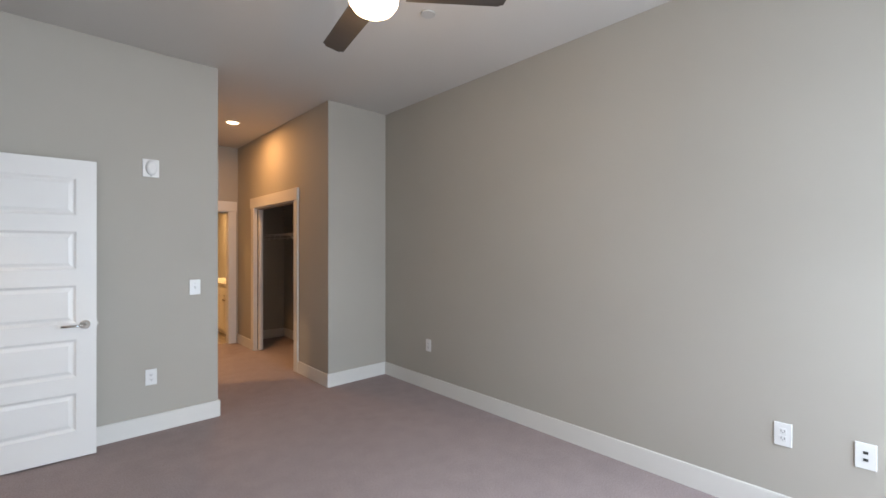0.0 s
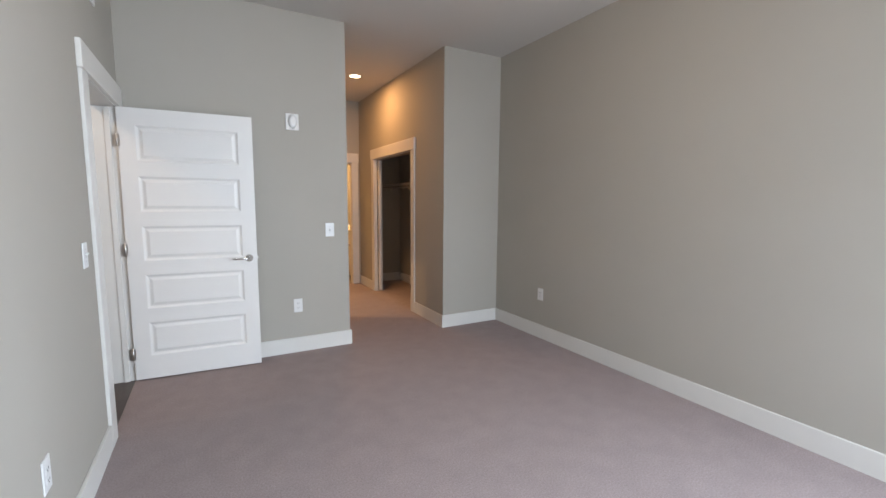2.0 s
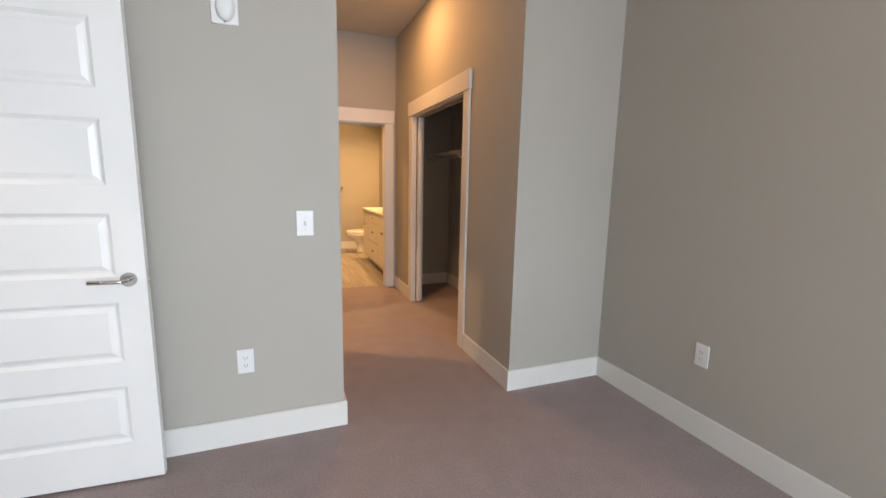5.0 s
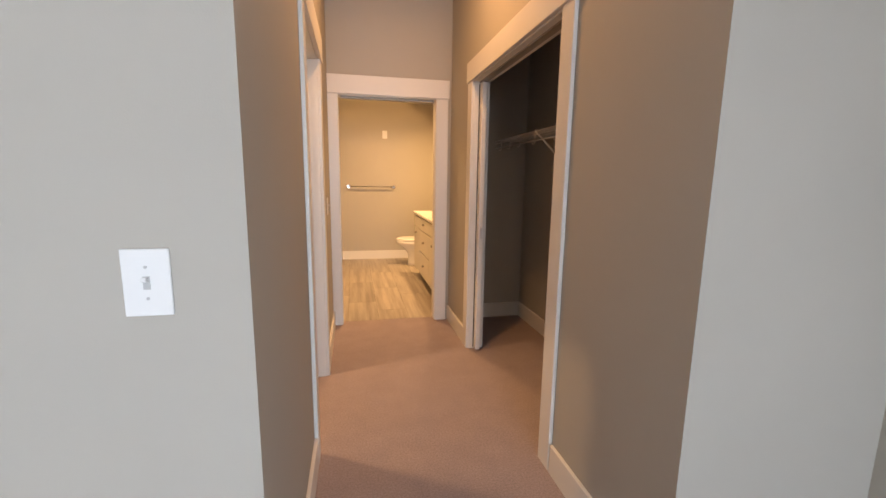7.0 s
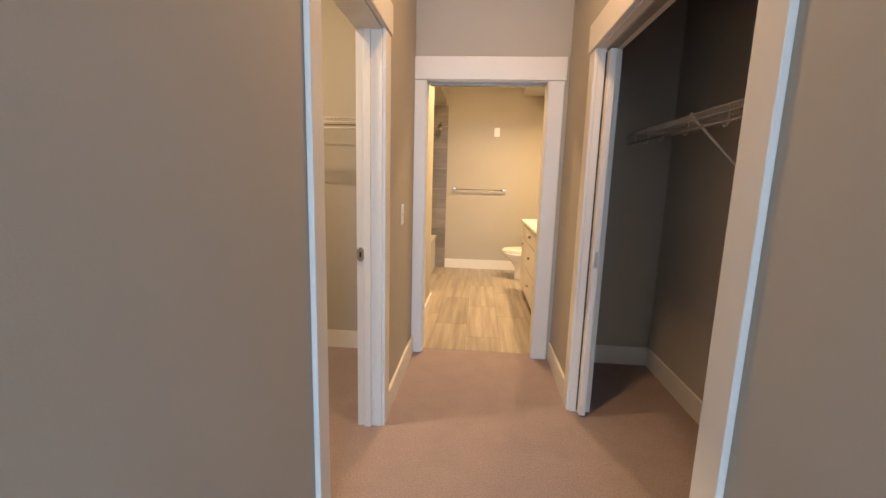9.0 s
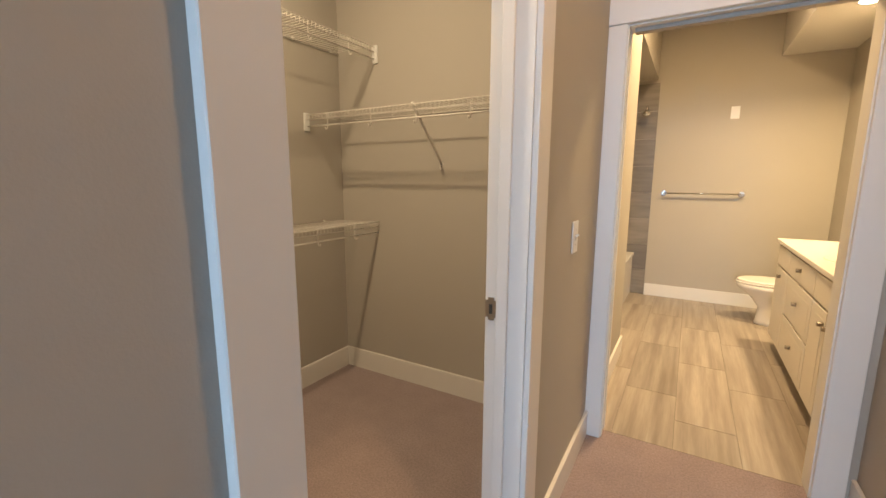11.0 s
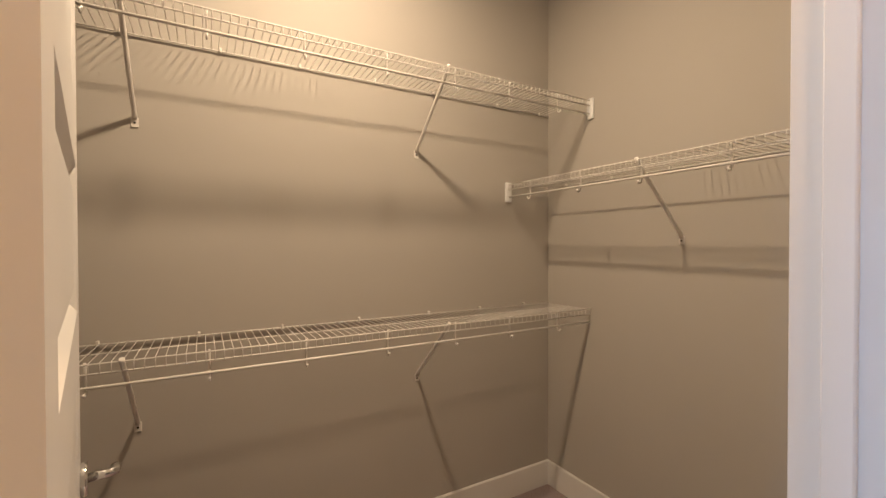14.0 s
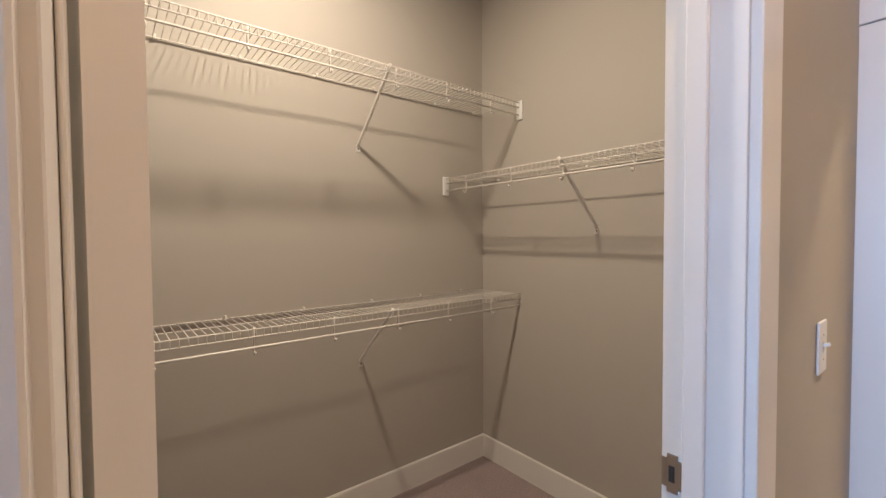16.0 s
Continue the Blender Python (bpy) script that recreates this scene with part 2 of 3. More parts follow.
for run in (
    (3.68, -0.60, 3.68, 5.384, -1, 0), (2.945, 5.40, 3.68, 5.40, 0, -1), (0.151, 5.362, 1.881, 5.362, 0, -1),
    (0.135, -0.584, 0.135, 4.235, 1, 0), (0.135, -0.60, 3.68, -0.60, 0, 1),
    (1.865, 5.362, 1.865, 6.374, 1, 0), (1.865, 7.415, 1.865, 8.345, 1, 0),
    (2.945, 5.384, 2.945, 6.12, -1, 0), (2.945, 7.715, 2.945, 8.345, -1, 0),
    (0.161, 5.482, 0.161, 8.345, 1, 0), (0.177, 8.345, 1.719, 8.345, 0, -1), (0.177, 5.482, 1.719, 5.482, 0, 1),
    (1.735, 5.482, 1.735, 6.40, -1, 0), (1.735, 7.38, 1.735, 8.345, -1, 0),
    (3.68, 5.536, 3.68, 8.329, -1, 0), (3.065, 8.345, 3.68, 8.345, 0, -1), (3.065, 5.52, 3.68, 5.52, 0, 1),
    (1.867, 11.60, 3.46, 11.60, 0, -1), (1.868, 8.465, 1.868, 9.606, 1, 0), (1.73, 9.59, 1.868, 9.59, 0, 1), (3.46, 10.40, 3.46, 11.584, -1, 0),
    (-0.43, 5.89, -0.10, 5.89, 0, -1), (-1.70, 2.92, -1.70, 5.89, 1, 0),
):
    baseboard(*run)


def casing_y(name, x, nx, y0, y1, top, wall_x0, wall_x1, track=False, head=0.15, w=0.105, w_far=None):
    """Door trim on a wall that runs along y: legs and header proud of face x, jambs through the wall."""
    t = root(name, (x, (y0 + y1) / 2, 0), "flat white painted door casing with a taller header board", "door trim", kind="structure")
    a, b = sorted((x, x + nx * 0.018))
    r, wf = 0.006, w_far or w
    part("casing_leg", boxes((a, b, y0 - w + r, y0 + r, 0, top - r), bevel=0.002), TRIM, t)
    part("casing_leg", boxes((a, b, y1 - r, y1 + wf - r, 0, top - r), bevel=0.002), TRIM, t)
    a2, b2 = sorted((x, x + nx * 0.026))
    part("casing_header", boxes((a2, b2, y0 - w - 0.008, y1 + wf + (0.008 if wf >= w else -0.006), top - r + 0.001, top + head - 0.01), bevel=0.003), TRIM, t)
    j = 0.012
    part("jamb", boxes((wall_x0, wall_x1, y0 + 0.0005, y0 + j, 0, top - 0.0005), bevel=0.001), TRIM, t)
    part("jamb", boxes((wall_x0, wall_x1, y1 - j, y1 - 0.0005, 0, top - 0.0005), bevel=0.001), TRIM, t)
    part("head_jamb", boxes((wall_x0, wall_x1, y0 + j + 0.0005, y1 - j - 0.0005, top - j, top - 0.0005), bevel=0.001), TRIM, t)
    if track:
        mid = (wall_x0 + wall_x1) / 2
        part("door_track", boxes((mid - 0.022, mid + 0.022, y0 + 0.02, y1 - 0.02, top - 0.022, top - j - 0.0005)), TRACK, t, "grey sliding door track")
    return t


c_w = casing_y("door_trim", 0.135, 1, 4.360, 5.300, 2.098, -0.020, 0.135, w=0.130, w_far=0.066)
part("door_stop", boxes((0.055, 0.09, 5.275, 5.2875, 0, 2.084), bevel=0.001), TRIM, c_w)
part("door_stop", boxes((0.055, 0.09, 4.3725, 4.385, 0, 2.084), bevel=0.001), TRIM, c_w)
c_l = casing_y("door_trim", 1.865, 1, 6.457, 7.312, 2.06, 1.735, 1.865, w=0.089, w_far=0.110)
part("door_stop", boxes((1.775, 1.81, 7.287, 7.2995, 0, 2.047), bevel=0.002), TRIM, c_l)
part("door_stop", boxes((1.775, 1.81, 6.4695, 6.4725, 0, 2.047), bevel=0.001), TRIM, c_l)
bm = boxes((1.737, 1.774, 7.296, 7.2995, 0.925, 0.997))
bmesh.ops.bevel(bm, geom=[e for e in bm.edges if abs(e.verts[0].co.y - e.verts[1].co.y) > 0.003], offset=0.009, segments=4, affect="EDGES")
part("strike_plate", bm, STRIKE, c_l, "aged nickel strike plate")
part("latch_hole", boxes((1.750, 1.760, 7.2945, 7.2959, 0.946, 0.976)), SLOT, c_l, "dark latch hole")
c_r = casing_y("door_trim", 2.945, -1, 6.228, 7.610, 2.06, 2.945, 3.065, track=True)
c_b = root("door_trim", (2.375, 8.345, 0), "flat white painted casing round the bathroom opening", "door trim", kind="structure")
w_, x0_, x1_, top_ = 0.105, 1.940, 2.815, 2.055
part("casing_leg", boxes((x0_ - w_ + 0.006, x0_ + 0.006, 8.327, 8.345, 0, top_ - 0.006), bevel=0.002), TRIM, c_b)
part("casing_leg", boxes((x1_ - 0.006, x1_ + w_ - 0.006, 8.327, 8.345, 0, top_ - 0.006), bevel=0.002), TRIM, c_b)
part("casing_header", boxes((x0_ - w_ - 0.004, x1_ + w_ + 0.004, 8.319, 8.345, top_ - 0.005, top_ + 0.15), bevel=0.003), TRIM, c_b)
part("jamb", boxes((x0_, x0_ + 0.012, 8.3455, 8.39, 0, top_), bevel=0.001), TRIM, c_b)
part("jamb", boxes((x0_, x0_ + 0.012, 8.425, 8.4645, 0, top_), bevel=0.001), TRIM, c_b)
part("pocket_door_edge", boxes((x0_ + 0.001, x0_ + 0.008, 8.392, 8.423, 0.01, top_ - 0.01)), DOOR, c_b, "white edge of a pocket door slid into the wall")
part("edge_pull", boxes((x0_ + 0.008, x0_ + 0.011, 8.397, 8.418, 0.90, 0.985), bevel=0.001), NICKEL, c_b, "satin nickel edge pull")
part("jamb", boxes((x1_ - 0.012, x1_, 8.3455, 8.4645, 0, top_), bevel=0.001), TRIM, c_b)
part("head_jamb", boxes((x0_ + 0.0125, x1_ - 0.0125, 8.3455, 8.4645, top_ - 0.012, top_ - 0.0005), bevel=0.001), TRIM, c_b)
part("door_track", boxes((x0_ + 0.03, x1_ - 0.02, 8.385, 8.43, top_ - 0.03, top_ - 0.0125)), TRACK, c_b, "grey sliding door track")

# white casing of another doorway on the corridor wall
c_c = root("door_trim", (-0.56, 5.89, 0), "white casing of a closed corridor door", "door trim", kind="structure")
part("casing_leg", boxes((-0.53, -0.43, 5.868, 5.89, 0, 2.10), bevel=0.003), TRIM, c_c)
part("casing_header", boxes((-1.62, -0.42, 5.862, 5.89, 2.101, 2.25), bevel=0.003), TRIM, c_c)
part("closed_panel", boxes((-1.50, -0.531, 5.876, 5.89, 0.01, 2.10), bevel=0.002), DOOR, c_c, "white closed door leaf")

# south window
w1 = root("window_1", ((WX0 + WX1) / 2, -0.66, WZ0), "white framed double window with a plain sill", "window", kind="structure")
wm = (WX0 + WX1) / 2
part("window_frame", boxes((WX0, WX0 + 0.06, -0.70, -0.63, WZ0, WZ1), (WX1 - 0.06, WX1, -0.70, -0.63, WZ0, WZ1), (WX0 + 0.06, WX1 - 0.06, -0.70, -0.63, WZ0, WZ0 + 0.06), (WX0 + 0.06, WX1 - 0.06, -0.70, -0.63, WZ1 - 0.06, WZ1), (wm - 0.03, wm + 0.03, -0.70, -0.63, WZ0 + 0.06, WZ1 - 0.06)), TRIM, w1)
part("window_sill", boxes((WX0 - 0.05, WX1 + 0.05, -0.628, -0.56, WZ0 - 0.03, WZ0 - 0.002), bevel=0.004), TRIM, w1)
for xa, xb in ((WX0 + 0.06, wm - 0.03), (wm + 0.03, WX1 - 0.06)):
    p_ = part("pane", boxes((xa, xb, -0.672, -0.666, WZ0 + 0.06, WZ1 - 0.06)), GLASS, w1)
    p_.visible_shadow = False

# Unseen east window, added as an opening for the westward daylight.
w2 = root("added_east_window", (3.74, (EY0 + EY1) / 2, WZ0), "unseen white framed single window added for daylight from the east", "window", kind="structure")
part("window_frame", boxes((3.71, 3.78, EY0, EY0 + 0.06, WZ0, WZ1), (3.71, 3.78, EY1 - 0.06, EY1, WZ0, WZ1), (3.71, 3.78, EY0 + 0.06, EY1 - 0.06, WZ0, WZ0 + 0.06), (3.71, 3.78, EY0 + 0.06, EY1 - 0.06, WZ1 - 0.06, WZ1)), TRIM, w2)
part("window_sill", boxes((3.64, 3.708, EY0 - 0.05, EY1 + 0.05, WZ0 - 0.03, WZ0 - 0.002), bevel=0.004), TRIM, w2)
p_ = part("pane", boxes((3.746, 3.752, EY0 + 0.06, EY1 - 0.06, WZ0 + 0.06, WZ1 - 0.06)), GLASS, w2)
p_.visible_shadow = False

# ---- doors ----


def panel_bm(x0, x1, z0, z1, t):
    """Moulded raised panel, the same on both faces (y = 0 and y = t)."""
    bm = bmesh.new()
    for side in (0, 1):
        rings = []
        for inset, depth in ((0, 0.0), (0.016, 0.010), (0.024, 0.010), (0.044, 0.003)):
            y = depth if side == 0 else t - depth
            rings.append([bm.verts.new(p) for p in ((x0 + inset, y, z0 + inset), (x1 - inset, y, z0 + inset), (x1 - inset, y, z1 - inset), (x0 + inset, y, z1 - inset))])
        for a, b in zip(rings, rings[1:]):
            for i in range(4):
                bm.faces.new((a[i], a[(i + 1) % 4], b[(i + 1) % 4], b[i]))
        bm.faces.new(rings[-1])
    bmesh.ops.recalc_face_normals(bm, faces=bm.faces[:])
    for f in bm.faces:
        c = f.calc_center_median()
        if (f.normal.y > 0) != (c.y > t / 2):
            f.normal_flip()
    return bm


def lever(door, x, z, t, label, reach=-0.105):
    for side, y, s in ((0, 0.0, -1), (1, t, 1)):
        h = part("lever_handle", tube([(x, y + s * 0.010, z), (x, y + s * 0.045, z), (x + 0.11 * reach, y + s * 0.052, z), (x + 0.5 * reach, y + s * 0.053, z), (x + reach, y + s * 0.052, z)], 0.0085, 10), CHROME, door, label)
        part("rose", tube([(x, y, z), (x, y + s * 0.007, z), (x, y + s * 0.011, z)], 0.030, 20), CHROME, h, "round chrome rose")


def panel_door(at, width, height, label, hinge_zs, lever_z=0.945, reach=-0.125):
    d = root("door", (0, 0, 0), label, "door")
    t, z0 = 0.035, 0.012
    st, top, bot, rail = 0.108, 0.125, 0.185, 0.112
    ph = (height - z0 - top - bot - 4 * rail) / 5
    cuts, z = [], z0 + bot
    for _ in range(5):
        cuts.append((z, z + ph))
        z += ph + rail
    dims = [(0, st, 0, t, z0, height), (width - st, width, 0, t, z0, height), (st, width - st, 0, t, z0, z0 + bot), (st, width - st, 0, t, height - top, height)]
    dims += [(st, width - st, 0, t, a[1], b[0]) for a, b in zip(cuts, cuts[1:])]
    part("slab", boxes(*dims), DOOR, d)
    for a, b in cuts:
        part("panel", panel_bm(st, width - st, a, b, t), DOOR, d)
    lever(d, width - 0.062, lever_z, t, "polished chrome lever", reach)
    part("latch_plate", boxes((width, width + 0.002, 0.006, 0.029, lever_z - 0.03, lever_z + 0.03)), NICKEL, d, "nickel latch plate")
    part("latch_bolt", boxes((width + 0.002, width + 0.011, 0.011, 0.024, lever_z - 0.01, lever_z + 0.01), bevel=0.002), NICKEL, d)
    for hz in hinge_zs:
        hg = part("hinge", tube([(-0.006, -0.004, hz - 0.045), (-0.006, -0.004, hz + 0.045)], 0.0065, 8), NICKEL, d, "satin nickel butt hinge")
        part("hinge_leaf", boxes((-0.024, 0.012, -0.0025, -0.0003, hz - 0.045, hz + 0.045)), NICKEL, hg)
    d.matrix_basis = at
    return d


panel_door(pose(0.132, 5.252, 0, 0, 0, -3.6), 0.90, 2.088, "open white five-panel interior door resting near the grey wall", (0.22, 1.035, 1.85), 0.935)
panel_door(pose(1.733, 6.511, 0, 0, 0, 190.5), 0.80, 2.045, "white panelled closet door swung open into the closet", (0.25, 1.05, 1.85), 0.98, 0.022)

pd = root("pocket_door", (3.005, 7.58, 0), "white pocket door almost fully slid into the wall", "door")
part("slab", boxes((2.988, 3.022, 7.535, 7.66, 0.012, 2.035), bevel=0.002), DOOR, pd)
part("edge_pull", boxes((2.996, 3.014, 7.5325, 7.5345, 0.90, 0.985), bevel=0.0005), NICKEL, pd, "nickel edge pull")
# Dark strip stands in for the shade inside the gap beside the jamb.
part("gap_seal", boxes((2.982, 2.9865, 7.588, 7.5975, 0.012, 2.03)), SLOT, pd, "dark strip for the shaded gap beside the jamb")
# Nine short dark blocks thicken the dark line at intervals.
for i in range(9):
    part("bumper", boxes((2.979, 2.9865, 7.580, 7.5875, 0.22 + i * 0.21, 0.255 + i * 0.21), bevel=0.003), SLOT, pd, "small dark block along the gap")

# ---- plates on the walls ----


def outlet(m, label="white duplex power outlet on the wall", slots=True):
    o = root("power_outlet", (0, 0, 0), label, "outlet", "wall plates")
    part("cover_plate", boxes((-0.0385, 0.0385, -0.0065, -0.0004, -0.0625, 0.0625), bevel=0.0025, seg=2), PLATE, o)
    for dz in (-0.02, 0.02):
        r = part("socket", boxes((-0.0165, 0.0165, -0.0085, -0.0066, dz - 0.014, dz + 0.014), bevel=0.0008), PLATE, o)
        if slots:
            part("slot", boxes((-0.0085, -0.006, -0.0092, -0.0086, dz - 0.004, dz + 0.006)), SLOT, r)
            part("slot", boxes((0.006, 0.0085, -0.0092, -0.0086, dz - 0.004, dz + 0.006)), SLOT, r)
            part("slot", boxes((-0.002, 0.002, -0.0092, -0.0086, dz - 0.0105, dz - 0.0065)), SLOT, r)
    o.matrix_basis = m
    return o


def switch(m, label):
    o = root("light_switch", (0, 0, 0), label, "switch", "wall plates")
    part("cover_plate", boxes((-0.041, 0.041, -0.0065, -0.0004, -0.064, 0.064), bevel=0.0025, seg=2), PLATE, o)
    part("toggle_well", boxes((-0.006, 0.006, -0.0075, -0.0066, -0.0125, 0.0125)), GREY, o)
    bm = boxes((-0.0045, 0.0045, -0.022, -0.0076, 0.0, 0.008), bevel=0.001)
    bmesh.ops.rotate(bm, verts=bm.verts[:], cent=(0, -0.0076, 0), matrix=Euler((radians(-22), 0, 0)).to_matrix())
    part("toggle", bm, PLATE, o)
    for dz in (-0.030, 0.030):
        part("screw", tube([(0, -0.0066, dz), (0, -0.0078, dz)], 0.003, 8), GREY, o)
    o.matrix_basis = m
    return o


outlet(pose(1.378, 5.362, 0.443))
outlet(pose(3.68, 4.622, 0.461, 0, 0, -90))
outlet(pose(3.68, 1.715, 0.465, 0, 0, -90))
j_ = root("cable_jack", (0, 0, 0), "white wall plate with two cable jacks", "outlet", "wall plates")
part("cover_plate", boxes((-0.0385, 0.0385, -0.0065, -0.0004, -0.0625, 0.0625), bevel=0.0025, seg=2), PLATE, j_)
for dz in (-0.017, 0.017):
    part("jack", boxes((-0.009, 0.009, -0.0085, -0.0066, dz - 0.007, dz + 0.007), bevel=0.0008), SLOT, j_, "dark square jack")
j_.matrix_basis = pose(3.68, 1.400, 0.460, 0, 0, -90)
outlet(pose(0.135, 3.27, 0.43, 0, 0, 90))
outlet(pose(-0.285, 5.89, 0.450), "white power outlet on the corridor wall")
switch(pose(1.687, 5.362, 1.143), "white toggle light switch beside the hall opening")
switch(pose(0.135, 4.05, 1.135, 0, 0, 90), "white toggle light switch beside the bedroom door")
switch(pose(1.865, 7.86, 1.127, 0, 0, 90), "white toggle light switch on the hall wall")

al = root("wall_alarm", (1.395, 5.362, 2.13), "white square wall alarm with an oval strobe lens", "alarm")
part("base_plate", boxes((1.340, 1.450, 5.350, 5.3617, 2.062, 2.203), bevel=0.003), PLATE, al)
bm = loft([(0, 0, 0.0, 0.040, 0.062), (0, 0, 0.012, 0.038, 0.060), (0, 0, 0.022, 0.030, 0.050), (0, 0, 0.026, 0.018, 0.032)], 20)
bmesh.ops.transform(bm, matrix=pose(1.398, 5.3499, 2.135, 90, 0, 0), verts=bm.verts[:])
part("lens", bm, PLATE, al, "domed oval lens")
part("indicator", boxes((1.392, 1.398, 5.346, 5.3499, 2.070, 2.076)), SLOT, al)
vt = root("wall_vent", (0.135, 4.72, 2.66), "small white vent plate high above the door", "vent")
part("cover_plate", boxes((0.1353, 0.147, 4.64, 4.74, 2.575, 2.82), bevel=0.003), PLATE, vt)
al.location += Vector((-0.020, 0, -0.022))
sp = root("sprinkler_cover", (2.64, 3.44, H), "round white sprinkler cover plate in the ceiling", "sprinkler")
part("disc", loft([(2.64, 3.44, H - 0.001, 0.050, 0.050), (2.64, 3.44, H - 0.010, 0.050, 0.050), (2.64, 3.44, H - 0.013, 0.046, 0.046)], 28), GREY, sp)
cl = root("door_closer", (-0.30, 5.84, 2.04), "white metal door arm on the corridor wall", "door arm")
part("arm", boxes((-0.45, -0.19, 5.82, 5.855, 2.03, 2.065), bevel=0.004), TRIM, cl)
part("bracket", boxes((-0.48, -0.45, 5.81, 5.868, 2.01, 2.085), bevel=0.003), NICKEL, cl)

# ---- lamps ----
FX, FY = 1.90, 2.98
fan = root("ceiling_fan", (FX, FY, H), "dark three-blade ceiling fan with a lit frosted bowl", "ceiling fan")
part("canopy", loft([(FX, FY, H - 0.001, 0.07, 0.07), (FX, FY, H - 0.03, 0.065, 0.065), (FX, FY, H - 0.06, 0.03, 0.03)]), NICKEL, fan)
part("downrod", tube([(FX, FY, H - 0.06), (FX, FY, 2.76)], 0.012, 10), NICKEL, fan)
part("motor_housing", loft([(FX, FY, 2.77, 0.04, 0.04), (FX, FY, 2.755, 0.10, 0.10), (FX, FY, 2.70, 0.12, 0.12), (FX, FY, 2.68, 0.115, 0.115), (FX, FY, 2.66, 0.085, 0.085)], 32), NICKEL, fan)
part("light_bowl", loft([(FX, FY, 2.658, 0.085, 0.085), (FX, FY, 2.645, 0.118, 0.118), (FX, FY, 2.62, 0.114, 0.114), (FX, FY, 2.59, 0.092, 0.092), (FX, FY, 2.572, 0.06, 0.06), (FX, FY, 2.563, 0.02, 0.02)], 32), GLOW, fan, "lit frosted glass bowl")
for ang in (79, -38, 200):
    bm = boxes((0.15, 0.63, -0.062, 0.062, -0.004, 0.004))
    bmesh.ops.bevel(bm, geom=[e for e in bm.edges if abs(e.verts[0].co.z - e.verts[1].co.z) > 0.005 and e.verts[0].co.x > 0.5], offset=0.018, segments=3, affect="EDGES")
    bmesh.ops.transform(bm, matrix=pose(FX, FY, 2.665, 0, 0, ang) @ pose(0, 0, 0, 11, 0, 0), verts=bm.verts[:])
    bl = part("blade", bm, BLADE, fan, "dark wooden blade")
    bm = boxes((0.09, 0.20, -0.02, 0.02, 0.004, 0.009), bevel=0.001)
    bmesh.ops.transform(bm, matrix=pose(FX, FY, 2.665, 0, 0, ang) @ pose(0, 0, 0, 11, 0, 0), verts=bm.verts[:])
    part("blade_iron", bm, NICKEL, bl)


def downlight(x, y, z, label):
    d = root("recessed_downlight", (x, y, z), label, "downlight", "recessed lights")
    bm = loft([(x, y, z - 0.0005, 0.088, 0.088), (x, y, z - 0.005, 0.086, 0.086), (x, y, z - 0.007, 0.072, 0.072)], 32)
    part("trim_ring", bm, TRIM, d)
    part("lens", loft([(x, y, z - 0.0072, 0.070, 0.070), (x, y, z - 0.0090, 0.066, 0.066), (x, y, z - 0.0100, 0.05, 0.05)], 32), GLOW_CAN, d, "glowing lens")


downlight(2.45, 6.93, H, "lit warm recessed downlight in the hall ceiling")
downlight(3.20, 10.24, 2.56, "lit warm recessed downlight in the bathroom soffit")

# ---- wire shelves ----
WIRE_ME = {}


def wire_mesh(points, r, key):
    if key not in WIRE_ME:
        WIRE_ME[key] = mesh_of("wire", tube(points, r, 5), WIRE)
    return WIRE_ME[key]


def wire_shelf(m, length, depth, brackets, hooks, clips, end_lo, end_hi, label, deck_step=0.0265):
    """Built along +x on a wall at y = 0, deck out to y = -depth at z = 0."""
    s = root("wire_shelf", (0, 0, 0), label, "shelf", "closet shelves")
    for nm, y, z, r in (("front_rail", -depth, 0.0, 0.0030), ("lip_rail", -depth, -0.028, 0.0030), ("back_rail", -0.008, -0.003, 0.0032), ("middle_rail", -depth * 0.5, -0.0045, 0.0028)):
        part(nm, tube([(0.003, y, z), (length - 0.003, y, z)], r, 6), WIRE, s)
    part("hang_rod", tube([(0.003, -depth + 0.004, -0.068), (length - 0.003, -depth + 0.004, -0.068)], 0.0048, 8), WIRE, s)
    me = wire_mesh([(0, -0.006, 0.0), (0, -depth + 0.002, 0.0035), (0, -depth - 0.0025, 0.0015), (0, -depth - 0.0025, -0.030)], 0.00135, "deck%.3f" % depth)
    n = int((length - 0.02) / deck_step)
    for i in range(n):
        w = part("deck_wire", me, None, s)
        w.matrix_basis = pose(0.012 + i * deck_step, 0, 0)
    for x in brackets:
        b = part("bracket", tube([(x, -depth - 0.004, 0.008), (x, -depth + 0.006, -0.008), (x, -0.014, -0.285), (x, -0.006, -0.300)], 0.0078, 8), WIRE, s, "diagonal steel brace")
        part("foot", boxes((x - 0.012, x + 0.012, -0.004, -0.0005, -0.330, -0.294), bevel=0.0012), WIRE, b)
        part("screw", tube([(x, -0.0042, -0.314), (x, -0.006, -0.314)], 0.004, 8), SLOT, b)
    for x in hooks:
        part("rod_hook", tube([(x, -depth + 0.010, 0.004), (x, -depth + 0.016, -0.030), (x, -depth + 0.016, -0.076), (x, -depth + 0.010, -0.090), (x, -depth, -0.092), (x, -depth - 0.006, -0.082)], 0.0040, 6), WIRE, s)
    for x in clips:
        part("wall_clip", boxes((x - 0.005, x + 0.005, -0.016, -0.0005, -0.008, 0.011), bevel=0.002), WIRE, s)
    for on, xa, xb in ((end_lo, 0.0005, 0.012), (end_hi, length - 0.012, length - 0.0005)):
        if on:
            part("end_bracket", boxes((xa, xb, -depth - 0.020, -depth + 0.022, -0.096, 0.012), bevel=0.003), PLATE, s)
    s.matrix_basis = m
    return s


